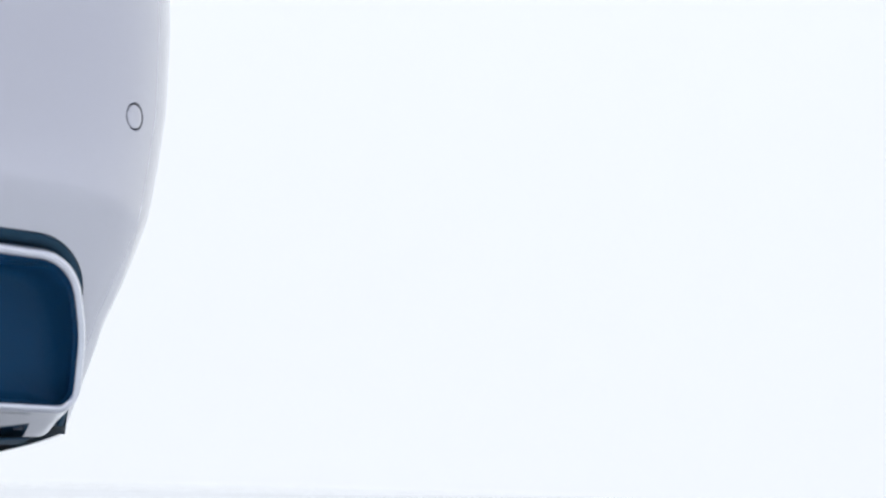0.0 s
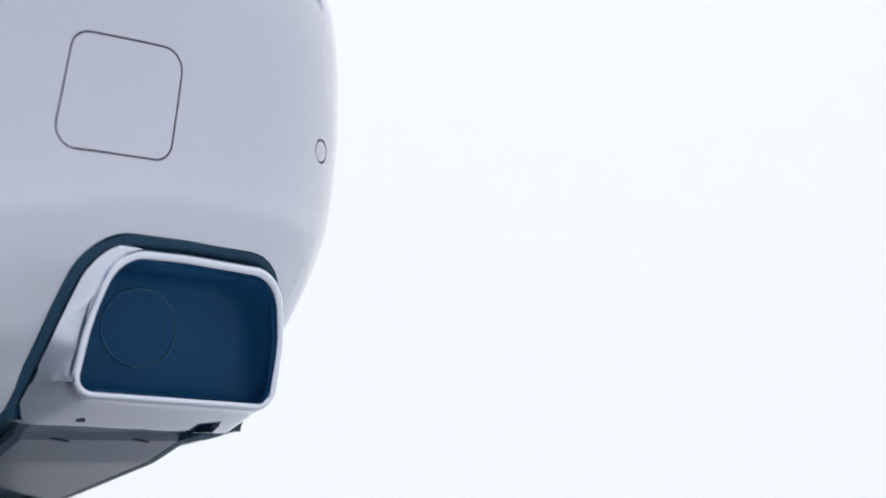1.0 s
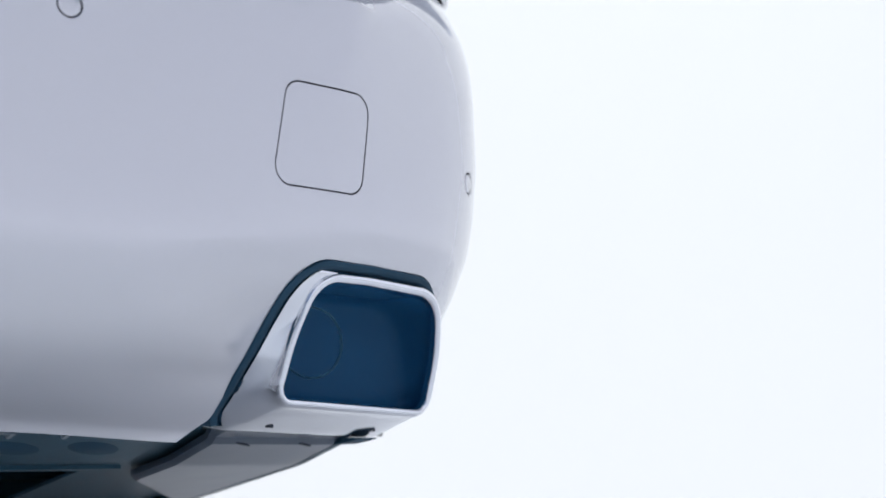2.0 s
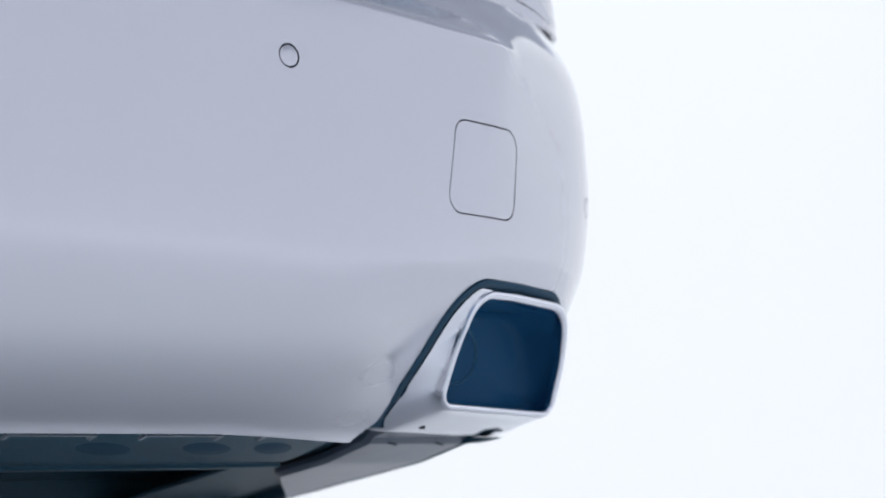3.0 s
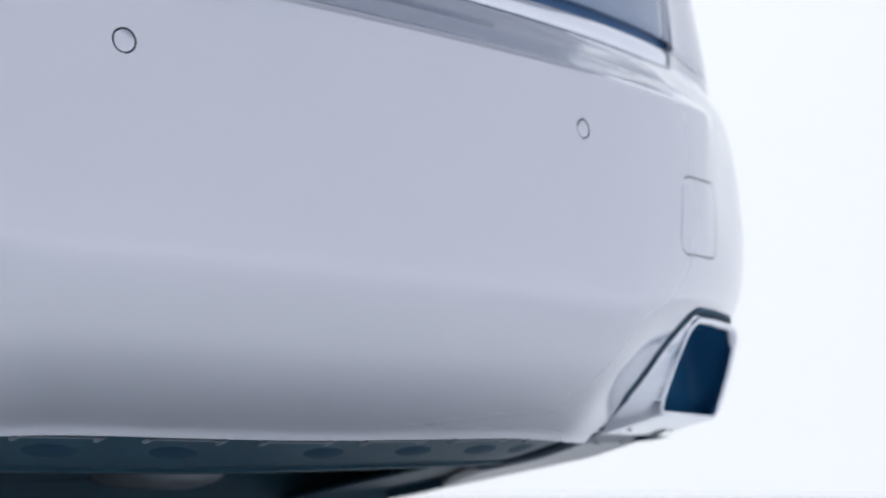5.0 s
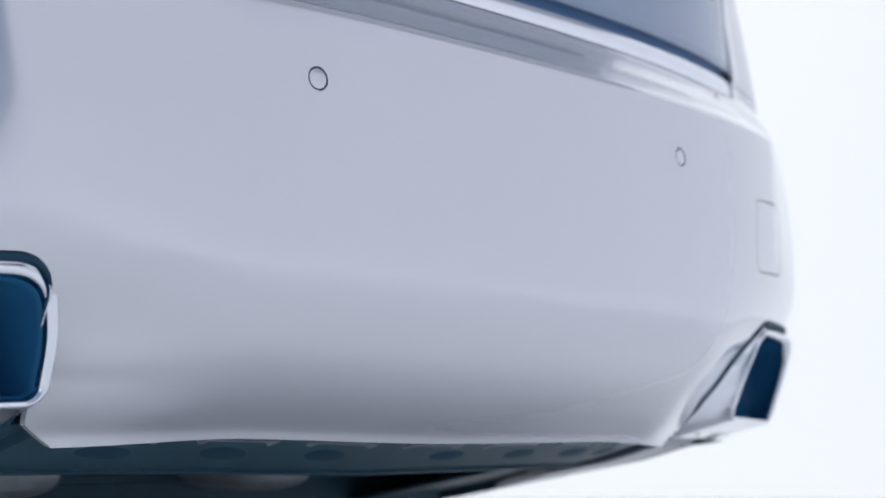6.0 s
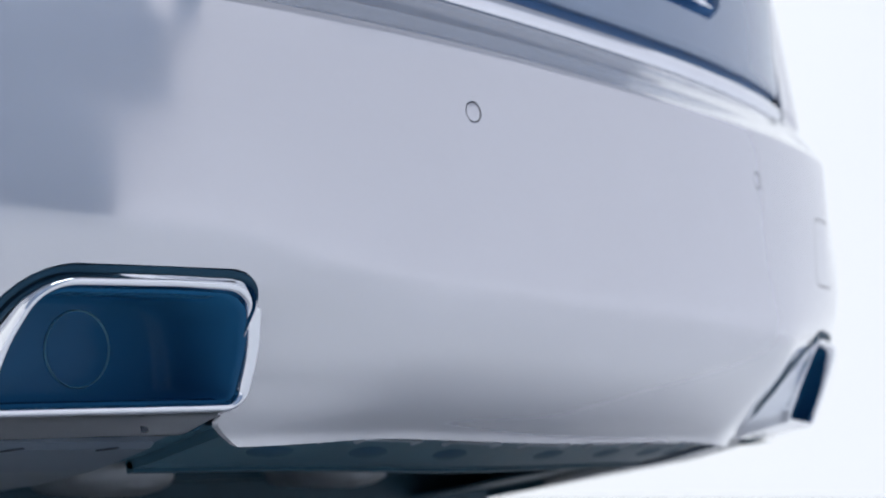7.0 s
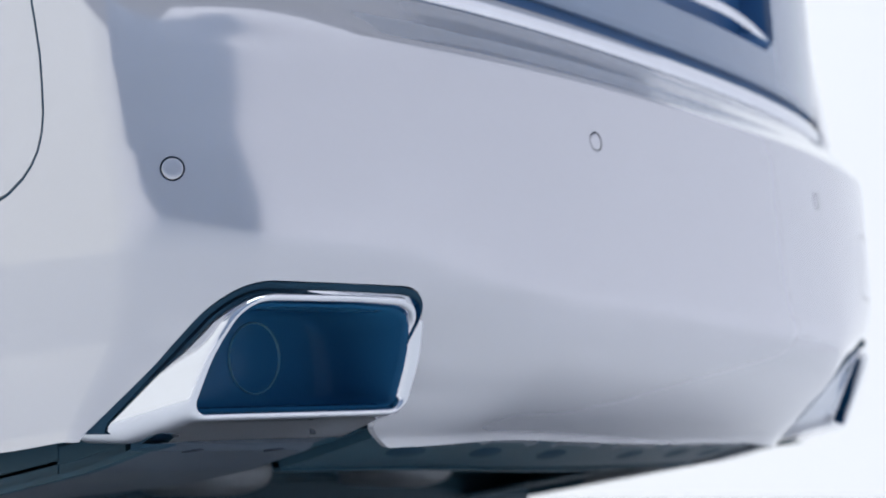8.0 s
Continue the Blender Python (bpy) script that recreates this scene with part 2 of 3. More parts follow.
ground = part("ground", bm, FLOOR)
tagged(ground, "white seamless studio floor, brightly lit", "floor", kind="structure")

# self-lit white backdrop, its unseen rear added, and a dark screen added to the car's left
def wall_point(az, h, r):
    """Azimuths count from straight behind the car towards its right."""
    return (r * math.sin(radians(az)), -r * math.cos(radians(az)), h)


# top edge by azimuth, shaped for the reflections in the paint
def wall_top(az):
    return float(np.interp(az, [-20, 14, 24, 60, 84, 108, 112, 119, 131, 190, 230, 300, 316, 340], [5.6, 5.6, 2.6, 2.6, 3.8, 3.8, 2.45, 2.45, 3.9, 3.9, 2.6, 2.6, 5.6, 5.6]))


AZ = [-20 + 2 * i for i in range(180)]
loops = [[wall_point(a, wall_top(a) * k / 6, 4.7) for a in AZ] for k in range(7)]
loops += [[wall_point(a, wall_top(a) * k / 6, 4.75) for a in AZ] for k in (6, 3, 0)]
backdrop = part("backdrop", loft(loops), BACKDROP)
tagged(backdrop, "curved white backdrop round the car, self-lit in place of lamps", "backdrop", kind="structure")

# unseen screen added so the left rear corner has something dark to reflect
g = []
for k in range(17):
    h = 4.2 * k / 16
    end = float(np.interp(h, [0, 0.3, 0.5, 1.2, 2.0, 4.2], [-66, -74, -80, -91, -97, -97]))
    edge = float(np.interp(h, [0, 1.9, 2.8, 4.2], [-19, -17, -17.5, -22]))
    g.append([wall_point(edge + (end - edge) * i / 40, h, 4.4) for i in range(41)])
tagged(part("reflection_screen", slab(g, [[(p[0] * 1.01, p[1] * 1.01, p[2]) for p in r] for r in g]), DARK_SCREEN), "curved blue-grey screen with a slanting side, added unseen before the backdrop for a dark reflection", "screen", kind="structure")

# ---- the car ----
car = tagged(new("car"), "silver-white saloon car seen from its rear bumper", "car")
car.location = (0, 0, 0)

# rear bumper with flanks: outer and inner skin
levels = sorted([0.258 + i * (0.764 - 0.258) / 126 for i in range(127)] + [0.6818 + i * 0.0021 for i in range(9)])
grid = [[plan_point(s, z) for s in STEPS] for z in levels]
bumper = part("rear_bumper", slab(grid, inward(grid, 0.006)), PAINT, car, "silver-white painted bumper with soft horizontal crease")

SENSORS = [(-0.832, 0.531), (-0.308, 0.616), (0.308, 0.616), (0.818, 0.533)]
TOW = rounded([(0.5140, 0.4870), (0.6282, 0.4895), (0.6420, 0.5915), (0.5318, 0.5890)], [0.018] * 4)
GAP = rounded([(0.465, 0.20), (0.482, 0.243), (0.5235, 0.2720), (0.5560, 0.4255), (0.778, 0.4240), (0.8125, 0.262), (0.814, 0.20)], [0.004, 0.010, 0.010, 0.052, 0.056, 0.003, 0.002])


def normal_at(x, z):
    e = 0.002
    a = Vector((2 * e, rear(x + e, z) - rear(x - e, z), 0))
    b = Vector((0, rear(x, z + e) - rear(x, z - e), 2 * e))
    n = a.cross(b).normalized()
    return n if n.y < 0 else -n


def disc_loop(centre, n, r, count=40):
    s = n.cross(Vector((0, 0, 1))).normalized()
    u = s.cross(n)
    return [centre + (s * math.cos(k / count * math.tau) + u * math.sin(k / count * math.tau)) * r for k in range(count)]


GROOVE = [(0.345, 0.79), (0.330, 0.74), (0.318, 0.70), (0.308, 0.66), (0.304, 0.63), (0.303, 0.60), (0.306, 0.58), (0.313, 0.562), (0.324, 0.548),
          (0.340, 0.536), (0.365, 0.523), (0.40, 0.513), (0.46, 0.505), (0.54, 0.50), (0.66, 0.498)]


def groove(sg, sink=0.0):
    pts = []
    for (a, b), (c, d) in zip(GROOVE, GROOVE[1:]):
        for k in range(4):
            p = flank(a + (c - a) * k / 4, b + (d - b) * k / 4)
            pts.append((sg * (p.x - sink), p.y, p.z))
    return pts


def cutters():
    bm = bmesh.new()
    for x, z in SENSORS:
        n = normal_at(x, z)
        c = Vector((x, rear(x, z), z))
        loft([disc_loop(c + n * 0.02, n, 0.0123), disc_loop(c - n * 0.02, n, 0.0123)], True, True, bm)
    loft([[(a, -0.05, b) for a, b in offset(TOW, 0.0007)], [(a, 0.13, b) for a, b in offset(TOW, 0.0007)]], True, True, bm)
    for sg in (1, -1):
        gap = GAP.copy()
        if sg < 0:
            gap[:, 0] += 0.009 * (1 - ease((gap[:, 0] - 0.55) / 0.06)) * ease((gap[:, 1] - 0.27) / 0.06)
        loft([[(sg * a, y, b + rise(sg * a, b)) for a, b in gap] for y in (-0.2, 0.75)], True, True, bm)
    # narrow groove where the wing meets the bumper
    for sg in (1, -1):
        t = tube(groove(sg), 0.0019)
        me = bpy.data.meshes.new("groove")
        t.to_mesh(me)
        t.free()
        bm.from_mesh(me)
        bpy.data.meshes.remove(me)
    return bm


def cut(ob, bm):
    """Cuts real openings through a part."""
    bmesh.ops.recalc_face_normals(bm, faces=bm.faces)
    me = bpy.data.meshes.new("cutter")
    bm.to_mesh(me)
    bm.free()
    tool = new("cutter", me)
    mod = ob.modifiers.new("opening", "BOOLEAN")
    mod.operation, mod.solver, mod.object = "DIFFERENCE", "EXACT", tool
    done = bpy.data.meshes.new_from_object(ob.evaluated_get(bpy.context.evaluated_depsgraph_get()))
    ob.modifiers.clear()
    bpy.data.objects.remove(tool)
    ob.data = done
    smooth(done, 40)


cut(bumper, cutters())
for sg in (1, -1):
    part("seam", tube(groove(sg, 0.0010), 0.0014), GASKET, bumper, "dark seam between bumper and wing")

# parking sensors, each a painted cap in a dark socket
for x, z in SENSORS:
    n = normal_at(x, z)
    c = Vector((x, rear(x, z), z))
    bm = loft([disc_loop(c - n * 0.009, n, 0.0106), disc_loop(c - n * 0.0012, n, 0.0106), disc_loop(c - n * 0.0004, n, 0.0102),
               disc_loop(c, n, 0.0094), disc_loop(c + n * 0.0002, n, 0.005)], True, True)
    cap = part("parking_sensor", bm, PAINT, bumper, "round painted sensor cap with dark ring")
    bm = loft([disc_loop(c - n * 0.0115, n, 0.016), disc_loop(c - n * 0.007, n, 0.016), disc_loop(c - n * 0.007, n, 0.0108), disc_loop(c - n * 0.0115, n, 0.0108)] , False, False)
    part("socket", bm, SOCKET, cap, "dark socket ring")

# towing-eye cover
mid = TOW.mean(0)


def on_rear(outline, d):
    return [(a, rear(a, b) + d, b) for a, b in outline]


edge = offset(TOW, -0.0007)
loops = [on_rear(edge, 0.008), on_rear(edge, 0.0008), on_rear(offset(TOW, -0.0012), 0.0)]
for k in (0.92, 0.8, 0.65, 0.5, 0.35, 0.2, 0.08):
    loops.append(on_rear(mid + (edge - mid) * k, 0.0))
cover = part("towing_eye_cover", loft(loops, True, True), PAINT, bumper, "square painted cover with rounded corners")
part("backing", loft([on_rear(offset(TOW, 0.006), 0.0075), on_rear(offset(TOW, 0.006), 0.011)], True, True), RUBBER, cover)


# ---- exhaust surrounds ----
def tip(x, z, sg=1):
    """The plane of the mouth; the left one is turned a little less."""
    return (0.077 + 0.318 * (x - 0.5776) if sg > 0 else 0.080 + 0.265 * (x - 0.5495)) - 0.42 * (z - 0.351)


MOUTH = [(0.570, 0.2915), (0.5745, 0.350), (0.591, 0.4055), (0.655, 0.4065), (0.7625, 0.402), (0.7805, 0.345), (0.784, 0.2845)]
MOUTH_R = [0.014, 0.18, 0.035, 0.25, 0.038, 0.15, 0.014]
FOOT = [(0.5345, 0.2625), (0.5490, 0.340), (0.5660, 0.4155), (0.660, 0.4165), (0.768, 0.4135), (0.790, 0.332), (0.803, 0.2560)]
FOOT_R = [0.018, 0.5, 0.044, 0.3, 0.046, 0.2, 0.020]


def dark_hole(centre, length=0.009, width=0.004):
    pts = [centre + Vector((math.cos(k / 16 * math.tau) * length / 2, math.sin(k / 16 * math.tau) * width / 2, 0.2 * math.sin(k / 16 * math.tau) * -width / 2)) for k in range(16)]
    return loft([[p + Vector((0, 0, 0.004)) for p in pts], pts], True, True)


def exhaust(sg):
    def place(outline, fn):
        return [(sg * a, fn(a, b), b + rise(sg * a, b)) for a, b in outline]
    mouth, foot = rounded(MOUTH, MOUTH_R), rounded(FOOT, FOOT_R)
    if sg < 0:
        mouth[:, 0] -= 0.028 * (1 - ease((mouth[:, 0] - 0.575) / 0.20))

    def base(a, b):
        # the inner side stands slightly proud of the paint, the rest sits behind it
        return rear(a, max(b, 0.262)) - 0.003 + 0.007 * float(ease((a - 0.57) / 0.04))
    ends = [base(*f) for f in foot]
    # where the paint stands behind the mouth the rim is bevelled, elsewhere it runs out flush
    bend = [0.3 + 0.7 * float(ease((e - tip(*m, sg) + 0.01) / 0.06)) for e, m in zip(ends, mouth)]

    def ring(d, h):
        return [(sg * a, tip(a, b, sg) + (h * w if d > 0 else h), b + rise(sg * a, b)) for (a, b), w in zip(offset(mouth, d), bend)]

    def blend(k):
        m = offset(mouth, 0.0078)
        return [(sg * (m[i][0] * (1 - k) + foot[i][0] * k), (tip(*m[i], sg) + 0.0125 * bend[i]) * (1 - k) + ends[i] * k,
                 m[i][1] * (1 - k) + foot[i][1] * k + rise(sg * m[i][0], m[i][1])) for i in range(len(m))]
    loops = [ring(-0.0030, 0.0105), ring(-0.0020, 0.0056), ring(-0.0009, 0.0022), ring(0.0012, 0.0), ring(0.0030, -0.0007), ring(0.0047, 0.0002),
             ring(0.0063, 0.0028), ring(0.0073, 0.0065)]
    loops += [blend(k) for k in (0.0, 0.15, 0.35, 0.55, 0.75, 0.9, 1.0)]
    loops += [[(p[0], p[1] + 0.05, p[2]) for p in loops[-1]]]
    trim = part("exhaust_surround", loft(loops), CHROME, car, "polished chrome trapezoid exhaust surround", angle=50)
    for px, py in ((0.600, 0.180), (0.752, 0.229)):
        part("drain_hole", dark_hole(Vector((sg * px, py, 0.2652 - 0.012 * (px - 0.6) + rise(sg * px, 0.26)))), RUBBER, trim, "small dark drain hole")
    # gasket between chrome and paint
    low = 0.0 if sg > 0 else 0.004
    def rim(outline):
        return [(a, max(b, 0.2660)) for a, b in outline]
    def bead(d, y):
        # wider along the inner side
        o = offset(foot, d)
        o[:, 0] -= 0.55 * d * (1 - ease((foot[:, 0] - 0.560) / 0.03)) * (sg > 0)
        return place(rim(o), lambda a, b: rear(a, max(b, 0.262)) + y + low)
    gask = [place(foot, lambda a, b: base(a, b) + 0.03), bead(0.0004, 0.002), bead(0.0020, -0.0024), bead(0.0050, -0.0036), bead(0.0078, -0.0026),
            bead(0.0092, 0.0010), bead(0.0130, 0.0080), bead(0.0180, 0.03)]
    part("gasket", loft(gask), GASKET, trim, "dark rubber gasket round the chrome")
    # glossy dark chamber closed by a plate, with the thin edge of one pipe end
    hub = mouth.mean(0)
    slim = 0.0 if sg > 0 else 0.06
    cham = [ring(-0.0024, 0.0095), ring(-0.0020 - 0.06 * slim, 0.0130), ring(0.0005 - 0.10 * slim, 0.0200), ring(0.0010 - 0.14 * slim, 0.0300)]
    for k, y, d in ((1.0, 0.176, 0.0340), (0.985, 0.188, 0.0380), (0.955, 0.198, 0.0430), (0.90, 0.2045, 0.0470), (0.82, 0.2075, 0.0500), (0.30, 0.2085, 0.0)):
        cham.append(place(hub + (mouth - hub) * (k - slim), lambda a, b, y=y, d=d: max(tip(a, b, sg) + d, y)))
    part("chamber", loft(cham, False, True), PIT, trim, "glossy dark hollow inside the exhaust surround", angle=60)
    lp = []
    for y, r in ((0.2095, 0.0386), (0.2064, 0.0382), (0.2056, 0.0376), (0.2064, 0.0370), (0.2095, 0.0366)):
        lp.append([(sg * (0.662 + math.cos(k / 48 * math.tau) * r), y, 0.3555 + math.sin(k / 48 * math.tau) * r) for k in range(48)])
    part("pipe_end", loft(lp), PIPE, trim, "thin round edge of a dark pipe end")
    return trim


for sg in (1, -1):
    exhaust(sg)


# ---- upper body: chrome strip, boot lid, corners ----
def upper(x, z, base=0.070, lean=0.06):
    return base + lean * (z - 0.79) + plan(x, 0.70)


def strip_loops():
    xs = [-0.646 + 1.292 * i / 240 for i in range(241)]
    out = []
    for x in xs:
        e = min(1.0, math.sqrt(max(0.0, 1 - max(0, (abs(x) - 0.638) / 0.0081) ** 2)) + 0.05)
        y = upper(x, 0.776)
        lp = []
        for k in range(16):
            a = k / 16 * math.tau
            zz = math.copysign(abs(math.sin(a)) ** 0.7, math.sin(a)) * 0.0155 * e
            yy = -math.copysign(abs(math.cos(a)) ** 0.8, math.cos(a)) * 0.010 * e
            lp.append((x, y + yy + 0.006, 0.7710 + zz + 0.012 * x * x))
        out.append(lp)
    return out


strip = part("chrome_strip", loft(strip_loops(), True, True), CHROME, car, "slim chrome strip along the boot edge")

for sg in (-1, 1):
    line = [Vector((sg * x, rear(x, 0.7595) + 0.0004, 0.7595)) for x in [0.636 * i / 80 for i in range(81)]]
    line += [Vector((sg * (0.638 + 0.0125 * math.sin(a)), upper(0.648, 0.776) - 0.0045, 0.7765 - 0.0160 * math.cos(a))) for a in [k / 12 * math.pi for k in range(2, 12)]]
    part("strip_gap", tube(line, 0.0012, 6), SOCKET, strip, "thin dark gap under the chrome")

LID_X = 0.656
zs = [0.8035 + 0.2565 * i / 40 for i in range(41)]
xs = [-LID_X + 2 * LID_X * i / 100 for i in range(101)]


def lid_point(x, z):
    r = 0.005
    e = max(0, 1 - (z - 0.8035) / r) ** 2 * r * 0.8 + max(0, 1 - (LID_X - abs(x)) / r) ** 2 * r
    return (x, upper(x, z) + e, z + 0.012 * x * x)


grid = [[lid_point(x, z) for x in xs] for z in zs]
lid = part("boot_lid", slab(grid, [[(p[0], p[1] + 0.02, p[2]) for p in row] for row in grid]), LID, car, "boot lid above chrome strip, darker and bluer than the wings")
PLATE_HOLE = rounded([(-0.384, 0.893), (-0.345, 0.866), (0.345, 0.866), (0.384, 0.893), (0.374, 1.10), (-0.374, 1.10)], [0.010, 0.03, 0.03, 0.010, 0.01, 0.01])
cut(lid, loft([[(a, -0.2, b - (0.012 * (0.378 ** 2 - a * a)) * 1.0) for a, b in PLATE_HOLE], [(a, 0.5, b) for a, b in PLATE_HOLE]], True, True))
rec = [[(a, upper(a, min(b, 1.06)) + 0.004, b) for a, b in offset(PLATE_HOLE, 0.001)], [(a * 0.985, 0.15, 0.90 + (b - 0.882) * 0.98) for a, b in PLATE_HOLE]]
part("plate_recess", loft(rec, False, True), SEAL, lid, "dark recess for the number plate")
bar = []
for i in range(61):
    x = -0.364 + 0.728 * i / 60
    u = max(0.0, (abs(x) - 0.20) / 0.164)
    thin = 1 - 0.75 * u ** 6
    bar.append([(x, 0.100 + math.cos(k / 10 * math.tau) * 0.004, 0.910 - 0.020 * u * u + math.sin(k / 10 * math.tau) * 0.0085 * thin) for k in range(10)])
part("recess_trim", loft(bar, True, True), CHROME, lid, "bright curved bar across the plate recess")

# dark seam behind strip and lid
def seam(x):
    y = upper(x, 0.78)
    return [(x, y + 0.016, 0.745), (x, y + 0.016, 0.812 + 0.012 * x * x), (x, y + 0.022, 0.812 + 0.012 * x * x), (x, y + 0.022, 0.745)]


# narrow returns beside the lid, and the paint that closes round the ends of the strip
for sg in (-1, 1):
    def side_strip(x0, x1, z0, z1, back, nx=6, nz=20):
        rows = []
        for j in range(nz + 1):
            z = z0 + (z1 - z0) * j / nz
            rows.append([(sg * x, upper(x, z) + back + 0.003 * max(0, 1 - min(i, nx - i)), z + 0.012 * x * x) for i, x in enumerate([x0 + (x1 - x0) * i / nx for i in range(nx + 1)])])
        return slab(rows, [[(p[0], p[1] + 0.008, p[2]) for p in r] for r in rows])
    part("lid_return", side_strip(0.6585, 0.6770, 0.8035, 1.05, 0.003), RETURN, lid, "pale grey edge strip beside the boot lid")
part("seal", loft([seam(-0.69 + 1.38 * i / 80) for i in range(81)], True, True), SEAL, car, "navy-blue seal in the seam under the boot lid")

# rear corners above the bumper: the wing, and the bumper's shoulder below a seam that falls towards the flank
def seam_height(x):
    return float(np.interp(x, [0.66, 0.69, 0.76, 0.81, 0.845, 0.87], [0.797, 0.794, 0.783, 0.773, 0.7675, 0.7655]))


def corner_point(t, z, start):
    """t in 0..1: from the lid's edge round to the flank, then forward along it."""
    w = half_width(z)
    if t > 0.6:
        x = w + 0.05 * (1 - math.cos(min(1, (t - 0.6) / 0.4 * 1.2) * math.pi / 2))
        return x, 0.036 + 0.08 * (z - 0.79) + depth(z) + BOW * w * w + (t - 0.6) / 0.4 * 1.5
    a0 = math.asin(min(1, start / w) ** (POWER / 2))
    a = a0 + (math.pi / 2 - a0) * t / 0.6
    x = w * math.sin(a) ** (2 / POWER)
    k = float(ease((x - 0.68) / 0.16))
    return x, 0.067 - 0.031 * k + 0.08 * (z - 0.79) + depth(z) * (1 - math.cos(a)) + BOW * x * x


def corner_rows(sg, start, ts, low, high, count):
    rows = []
    for j in range(count + 1):
        row = []
        for t in ts:
            x0 = corner_point(t, 0.78, start)[0]
            b, h = low(x0), high(x0)
            z = b + (h - b) * j / count
            x, y = corner_point(t, z, start)
            # edges are turned in a little
            e = 0.004 * max(0, 1 - (z - b) / 0.005) ** 2 if low is seam_height else 0.003 * max(0, 1 - (h - z) / 0.004) ** 2
            row.append((sg * x, y + e, z))
        rows.append(row if sg > 0 else row[::-1])
    return rows


for sg in (-1, 1):
    rows = corner_rows(sg, 0.680, [i / 60 for i in range(61)], seam_height, lambda x: 1.0555, 40)
    panel = part("rear_wing", slab(rows, inward(rows, 0.006)), PAINT, car, "silver painted wing corner above the bumper")
    part("seam", tube([Vector(p) + Vector((0, 0.0045, -0.0012)) for p in rows[0]], 0.0016, 6), RUBBER, panel, "thin dark gap between wing and bumper")
    rows = corner_rows(sg, 0.6505, [0.5 * i / 40 for i in range(41)], lambda x: 0.7630, lambda x: seam_height(x) - 0.0022, 12)
    part("bumper_shoulder", slab(rows, inward(rows, 0.006)), PAINT, bumper, "painted shoulder round the end of the chrome strip")

# deck and front cap that close the shell
bm = bmesh.new()
top = [plan_point(s, 1.055, 0.115) for s in STEPS[::4]]
loft([[(p.x * 0.99, p.y + 0.004, 1.060) for p in top], [(p.x * 0.99, p.y + 0.004, 1.050) for p in top]], True, True, bm)
part("boot_deck", bm, PAINT, car, "silver painted deck of the boot")
bm = bmesh.new()
bmesh.ops.create_cube(bm, size=1)
bmesh.ops.scale(bm, vec=(1.70, 0.01, 0.80), verts=bm.verts)
bmesh.ops.translate(bm, vec=(0, 1.74, 0.652), verts=bm.verts)
part("bulkhead", bm, PLASTIC, car, "dark bulkhead inside the body")


# ---- lower valance: a diffuser that runs forward and down from the bumper's lower edge ----
def valance(x, d, lift=0.0):
    """d: metres forward of the lower edge."""
    y = rear(x, 0.262) + 0.012 + d
    return Vector((x, y - lift * 0.6, 0.2615 + rise(x, 0.26) - 0.26 * min(d, 0.12) - 0.17 * max(0, d - 0.12) - lift))


def valance_panel(x0, x1, d0, d1, nx, nd, lift=0.0, thick=0.012):
    g = [[valance(x0 + (x1 - x0) * i / nx, d0 + (d1 - d0) * j / nd, lift) for i in range(nx + 1)] for j in range(nd + 1)]
    return slab(g, [[p + Vector((0, 0.004, thick)) for p in r] for r in g])


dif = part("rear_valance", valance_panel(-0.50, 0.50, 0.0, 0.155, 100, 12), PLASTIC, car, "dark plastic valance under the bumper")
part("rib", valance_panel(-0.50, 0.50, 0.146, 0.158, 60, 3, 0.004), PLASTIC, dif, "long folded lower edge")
def wing_panel(sg):
    """The side panel: straight inner edge, then a slanting trailing edge out to the skirt."""
    rows = []
    for j in range(41):
        d = -0.003 + 0.443 * j / 40
        x0 = 0.552 if d < 0.225 else 0.552 + 0.185 * (d - 0.225) / 0.215
        # the front is turned up into a bevel, the inner edge into a flange
        lift = 0.001 + 0.0045 * float(ease((d - 0.018) / 0.012))
        rows.append([valance(sg * (x0 + (0.7365 - x0) * i / 30), d, lift - (0.005 if i == 0 else 0.0)) for i in range(31)])
    return slab(rows, [[p + Vector((0, 0.004, 0.006)) for p in r] for r in rows])


def dark_slot(centre, length, width, turn, normal):
    """A small flat oval set into a surface."""
    u = Vector((math.cos(turn), math.sin(turn), 0))
    u = (u - normal * u.dot(normal)).normalized()
    v = normal.cross(u)
    rim_pts = [centre + u * math.cos(k / 16 * math.tau) * length / 2 + v * math.sin(k / 16 * math.tau) * width / 2 for k in range(16)]
    return loft([[p - normal * 0.003 for p in rim_pts], [p + normal * 0.0006 for p in rim_pts]], True, True)


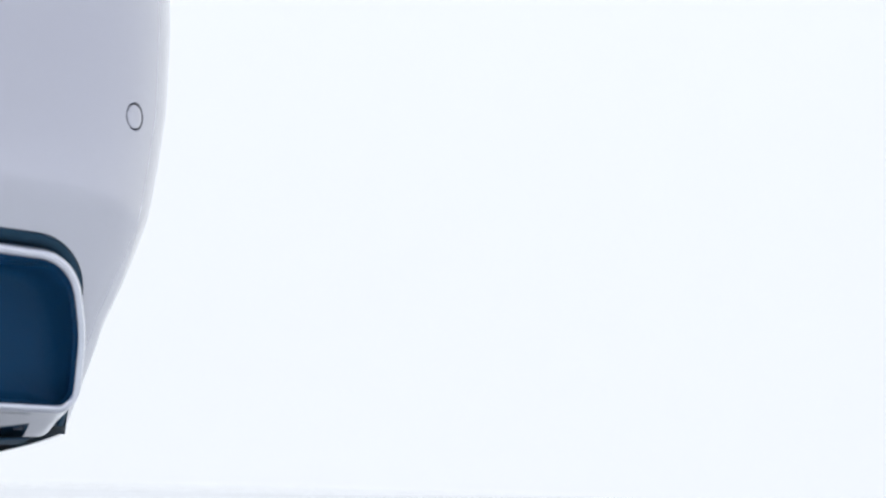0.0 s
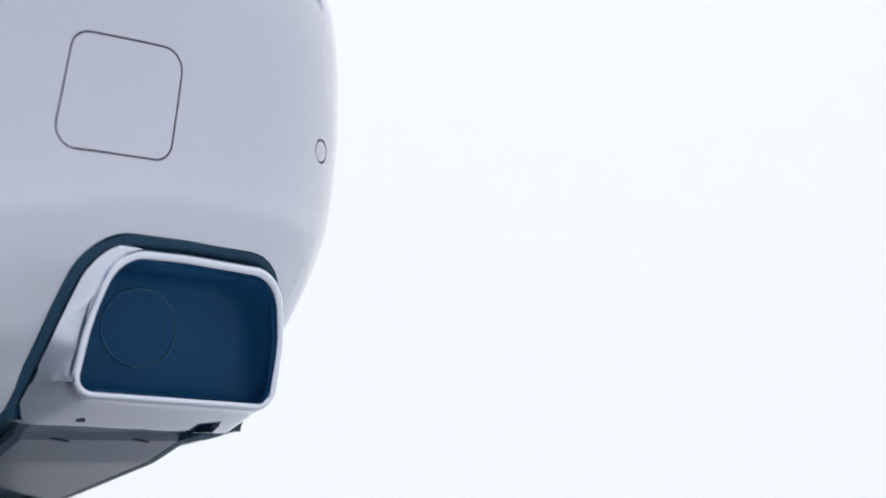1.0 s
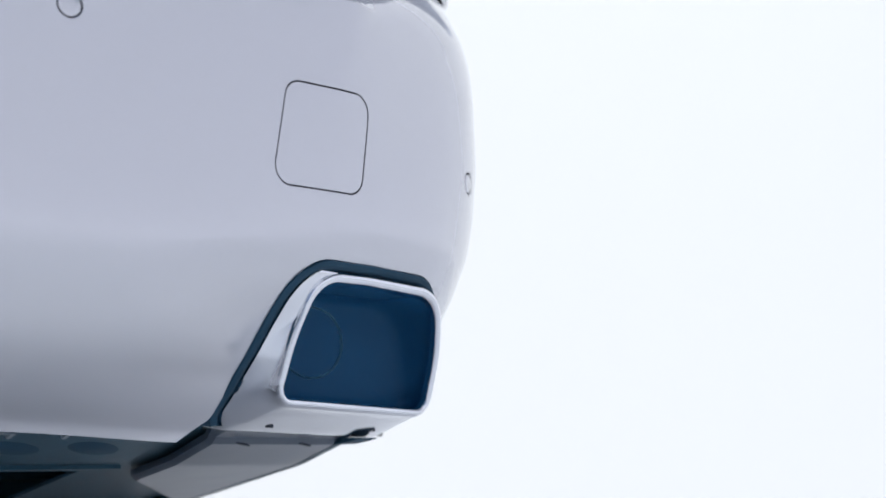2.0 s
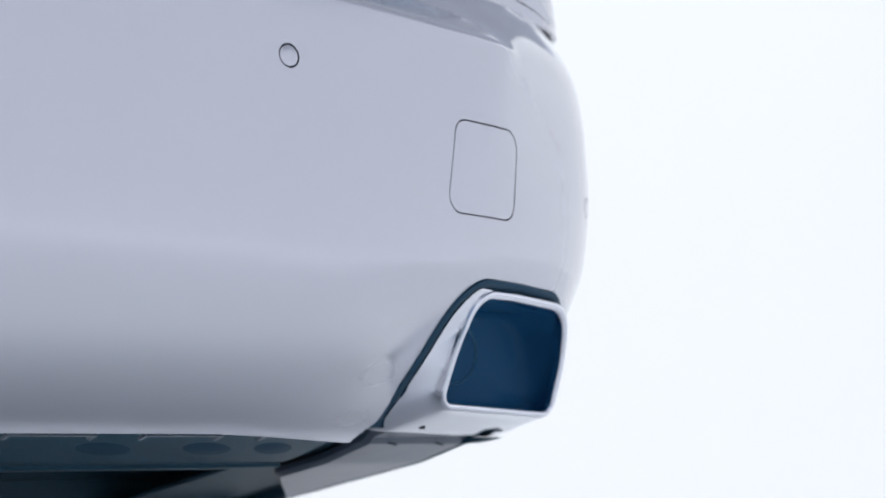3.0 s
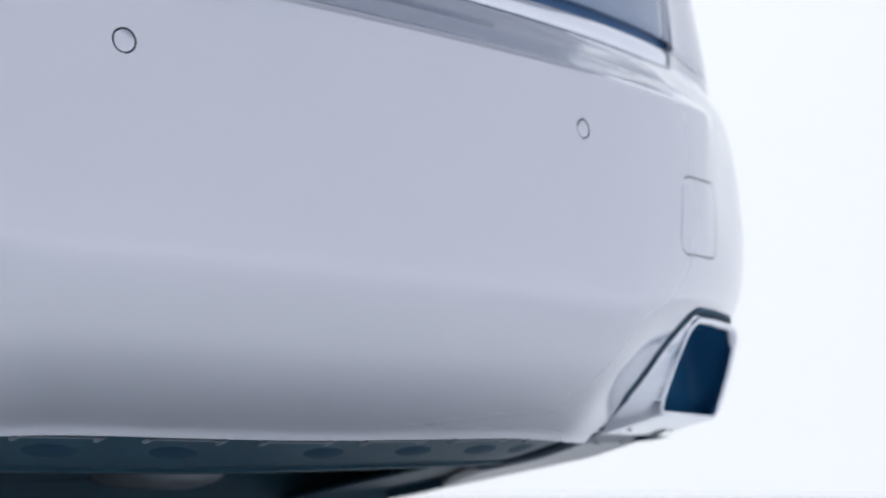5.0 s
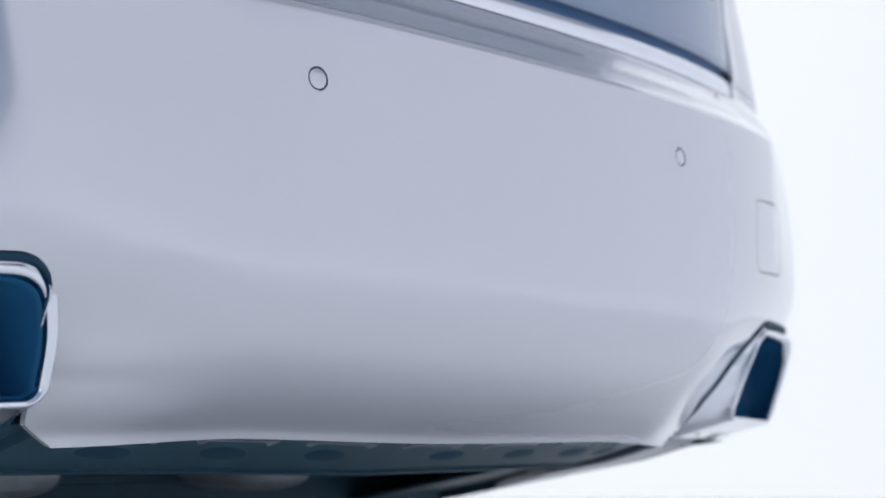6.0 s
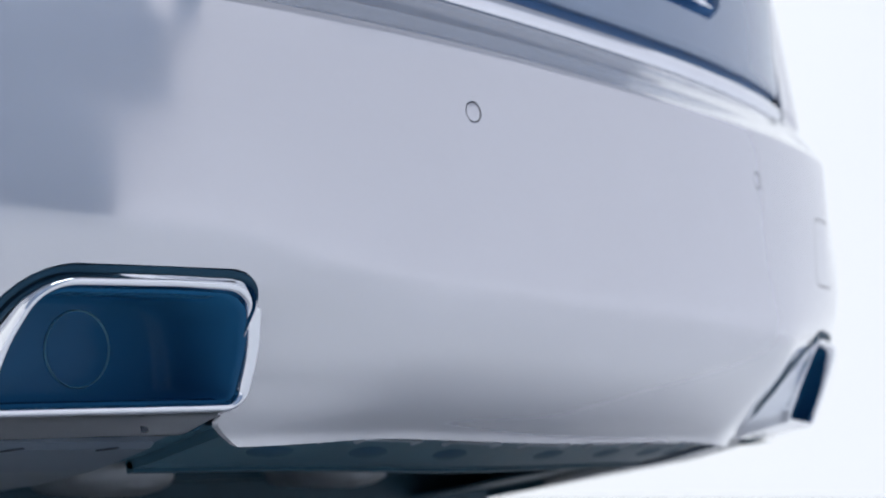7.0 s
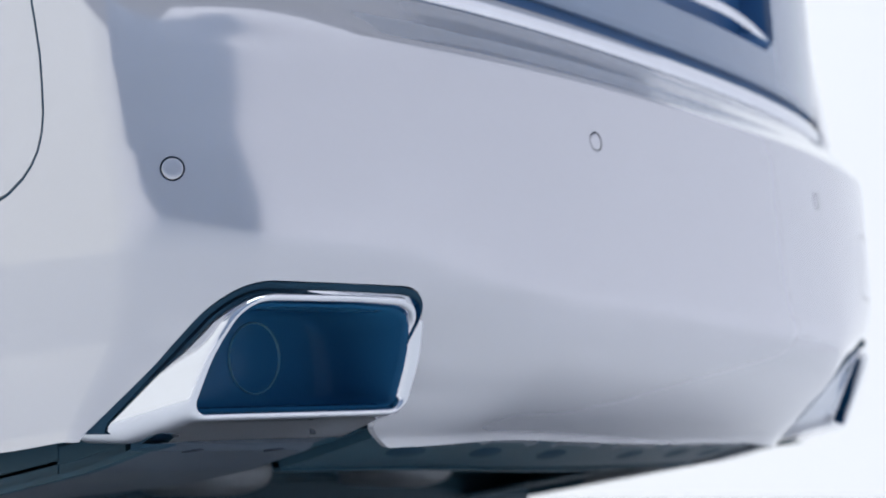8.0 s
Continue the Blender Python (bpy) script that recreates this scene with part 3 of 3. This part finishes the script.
for sg in (-1, 1):
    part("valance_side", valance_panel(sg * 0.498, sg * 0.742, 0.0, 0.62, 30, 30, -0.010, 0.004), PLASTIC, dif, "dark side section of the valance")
    side = part("valance_wing", wing_panel(sg), GLOSS, dif, "glossy grey side panel with a bevelled front edge", angle=25)
    for x, d in ((0.600, 0.030), (0.691, 0.030)):
        part("slot", dark_slot(valance(sg * x, d, 0.0058), 0.024, 0.003, sg * 0.5, Vector((0, -0.25, -0.968))), RUBBER, side, "narrow dark slot")
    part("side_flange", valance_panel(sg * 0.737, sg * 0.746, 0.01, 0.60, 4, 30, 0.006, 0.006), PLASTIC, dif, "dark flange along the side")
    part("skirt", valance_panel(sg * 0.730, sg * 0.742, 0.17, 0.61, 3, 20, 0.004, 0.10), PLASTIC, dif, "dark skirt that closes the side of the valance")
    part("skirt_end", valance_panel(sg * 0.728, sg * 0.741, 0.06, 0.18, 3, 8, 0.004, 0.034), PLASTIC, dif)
    cap = [[(sg * x, y, z + rise(sg * x, 0.26)) for x, z in ((x0, z0), (x1, z0 + 0.001), (x1, z1), (x0, z1))]
           for y, x0, x1, z0, z1 in ((0.240, 0.741, 0.766, 0.2545, 0.2560), (0.252, 0.739, 0.766, 0.2525, 0.2562), (0.276, 0.736, 0.764, 0.2490, 0.2565), (0.288, 0.736, 0.760, 0.2480, 0.2565))]
    part("end_cap", loft(cap, True, True), GASKET, dif, "black rubber block at the outer end of the valance")
for i in range(7):
    x = -0.42 + i * 0.14
    part("clip", valance_panel(x - 0.045, x + 0.045, 0.010, 0.0135, 10, 2, 0.003, 0.004), CLIP, dif, "slim pale clip edge")
    for e in (-0.045, 0.041):
        part("clip_hook", valance_panel(x + e, x + e + 0.004, 0.010, 0.026, 2, 3, 0.003, 0.004), CLIP, dif)
# shallow dents drawn as darker ovals, their shade put into the colour
for x in (-0.40, -0.26, -0.12, 0.08, 0.22, 0.34, 0.43):
    ring = [valance(x + 0.034 * math.cos(k / 24 * math.tau), 0.070 + 0.022 * math.sin(k / 24 * math.tau) + 0.012 * math.cos(k / 24 * math.tau), 0.0) for k in range(24)]
    mid_p = valance(x, 0.070, 0.0025)
    lp = [[p + Vector((0, 0, 0.006)) for p in ring], ring, [p * 0.7 + mid_p * 0.3 for p in ring], [p * 0.2 + mid_p * 0.8 for p in ring]]
    part("dimple", loft(lp, True, True), GASKET, dif, "oval dimple, its shade put into a darker colour")
# dark plate added over the cavity to block light, with the two silencers
bm = bmesh.new()
g = [[Vector((x, y, 0.245 - 0.02 * (y > 0.8))) for x in [-0.70 + 1.40 * i / 20 for i in range(21)]] for y in (0.42, 0.50, 0.70, 0.95, 1.30, 1.73)]
slab(g, [[p + Vector((0, 0, 0.01)) for p in r] for r in g], bm)
part("cavity_cover", bm, PLASTIC, car, "dark plate added above the silencers to block light")
for sg in (-1, 1):
    lp = []
    for y, k in ((0.655, 0.25), (0.66, 0.6), (0.675, 0.85), (0.70, 0.97), (0.74, 1.0), (1.10, 1.0), (1.14, 0.9), (1.16, 0.5)):
        lp.append([(sg * 0.222 + math.copysign(abs(math.cos(a)) ** 0.8, math.cos(a)) * 0.086 * k, y, 0.222 + math.copysign(abs(math.sin(a)) ** 0.8, math.sin(a)) * 0.038 * k)
                   for a in [q / 32 * math.tau for q in range(32)]])
    part("silencer", loft(lp, True, True), DULL, car, "dull metal silencer under the floor")
bm = bmesh.new()
g = [[Vector((x, 0.80 + t * 0.93, 0.20 - 0.06 * min(1, t * 4))) for x in [-0.70 + 1.40 * i / 20 for i in range(21)]] for t in (0, 0.125, 0.25, 0.6, 1.0)]
slab(g, [[p + Vector((0, 0, 0.01)) for p in r] for r in g], bm)
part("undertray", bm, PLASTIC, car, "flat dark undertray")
# panel added to stop bright surroundings showing behind the silencers
bm = bmesh.new()
g = [[Vector((x, 0.80 + 0.02 * k, 0.255 - 0.135 * k)) for x in [-0.725 + 1.45 * i / 20 for i in range(21)]] for k in (0, 0.5, 1)]
slab(g, [[p + Vector((0, 0.006, 0)) for p in r] for r in g], bm)
part("gap_blocker", bm, PLASTIC, car, "dark panel added behind the silencers to block the light")

# rear wheels under the body
for sg in (-1, 1):
    prof = [(0.20, -0.10), (0.31, -0.112), (0.332, -0.09), (0.335, -0.05), (0.335, 0.05), (0.332, 0.09), (0.31, 0.112), (0.20, 0.10)]
    loops = [[(sg * 0.76 + b, 1.42 + math.cos(k / 48 * math.tau) * a, 0.335 + math.sin(k / 48 * math.tau) * a) for k in range(48)] for a, b in prof]
    wheel = part("tyre", loft(loops, True, True), TYRE, car, "black rear tyre")
    loops = [[(sg * (0.76 + b), 1.42 + math.cos(k / 48 * math.tau) * a, 0.335 + math.sin(k / 48 * math.tau) * a) for k in range(48)] for a, b in ((0.2, 0.098), (0.2, 0.108), (0.17, 0.112), (0.05, 0.09))]
    part("rim", loft(loops, True, True), ALLOY, wheel, "alloy rim")
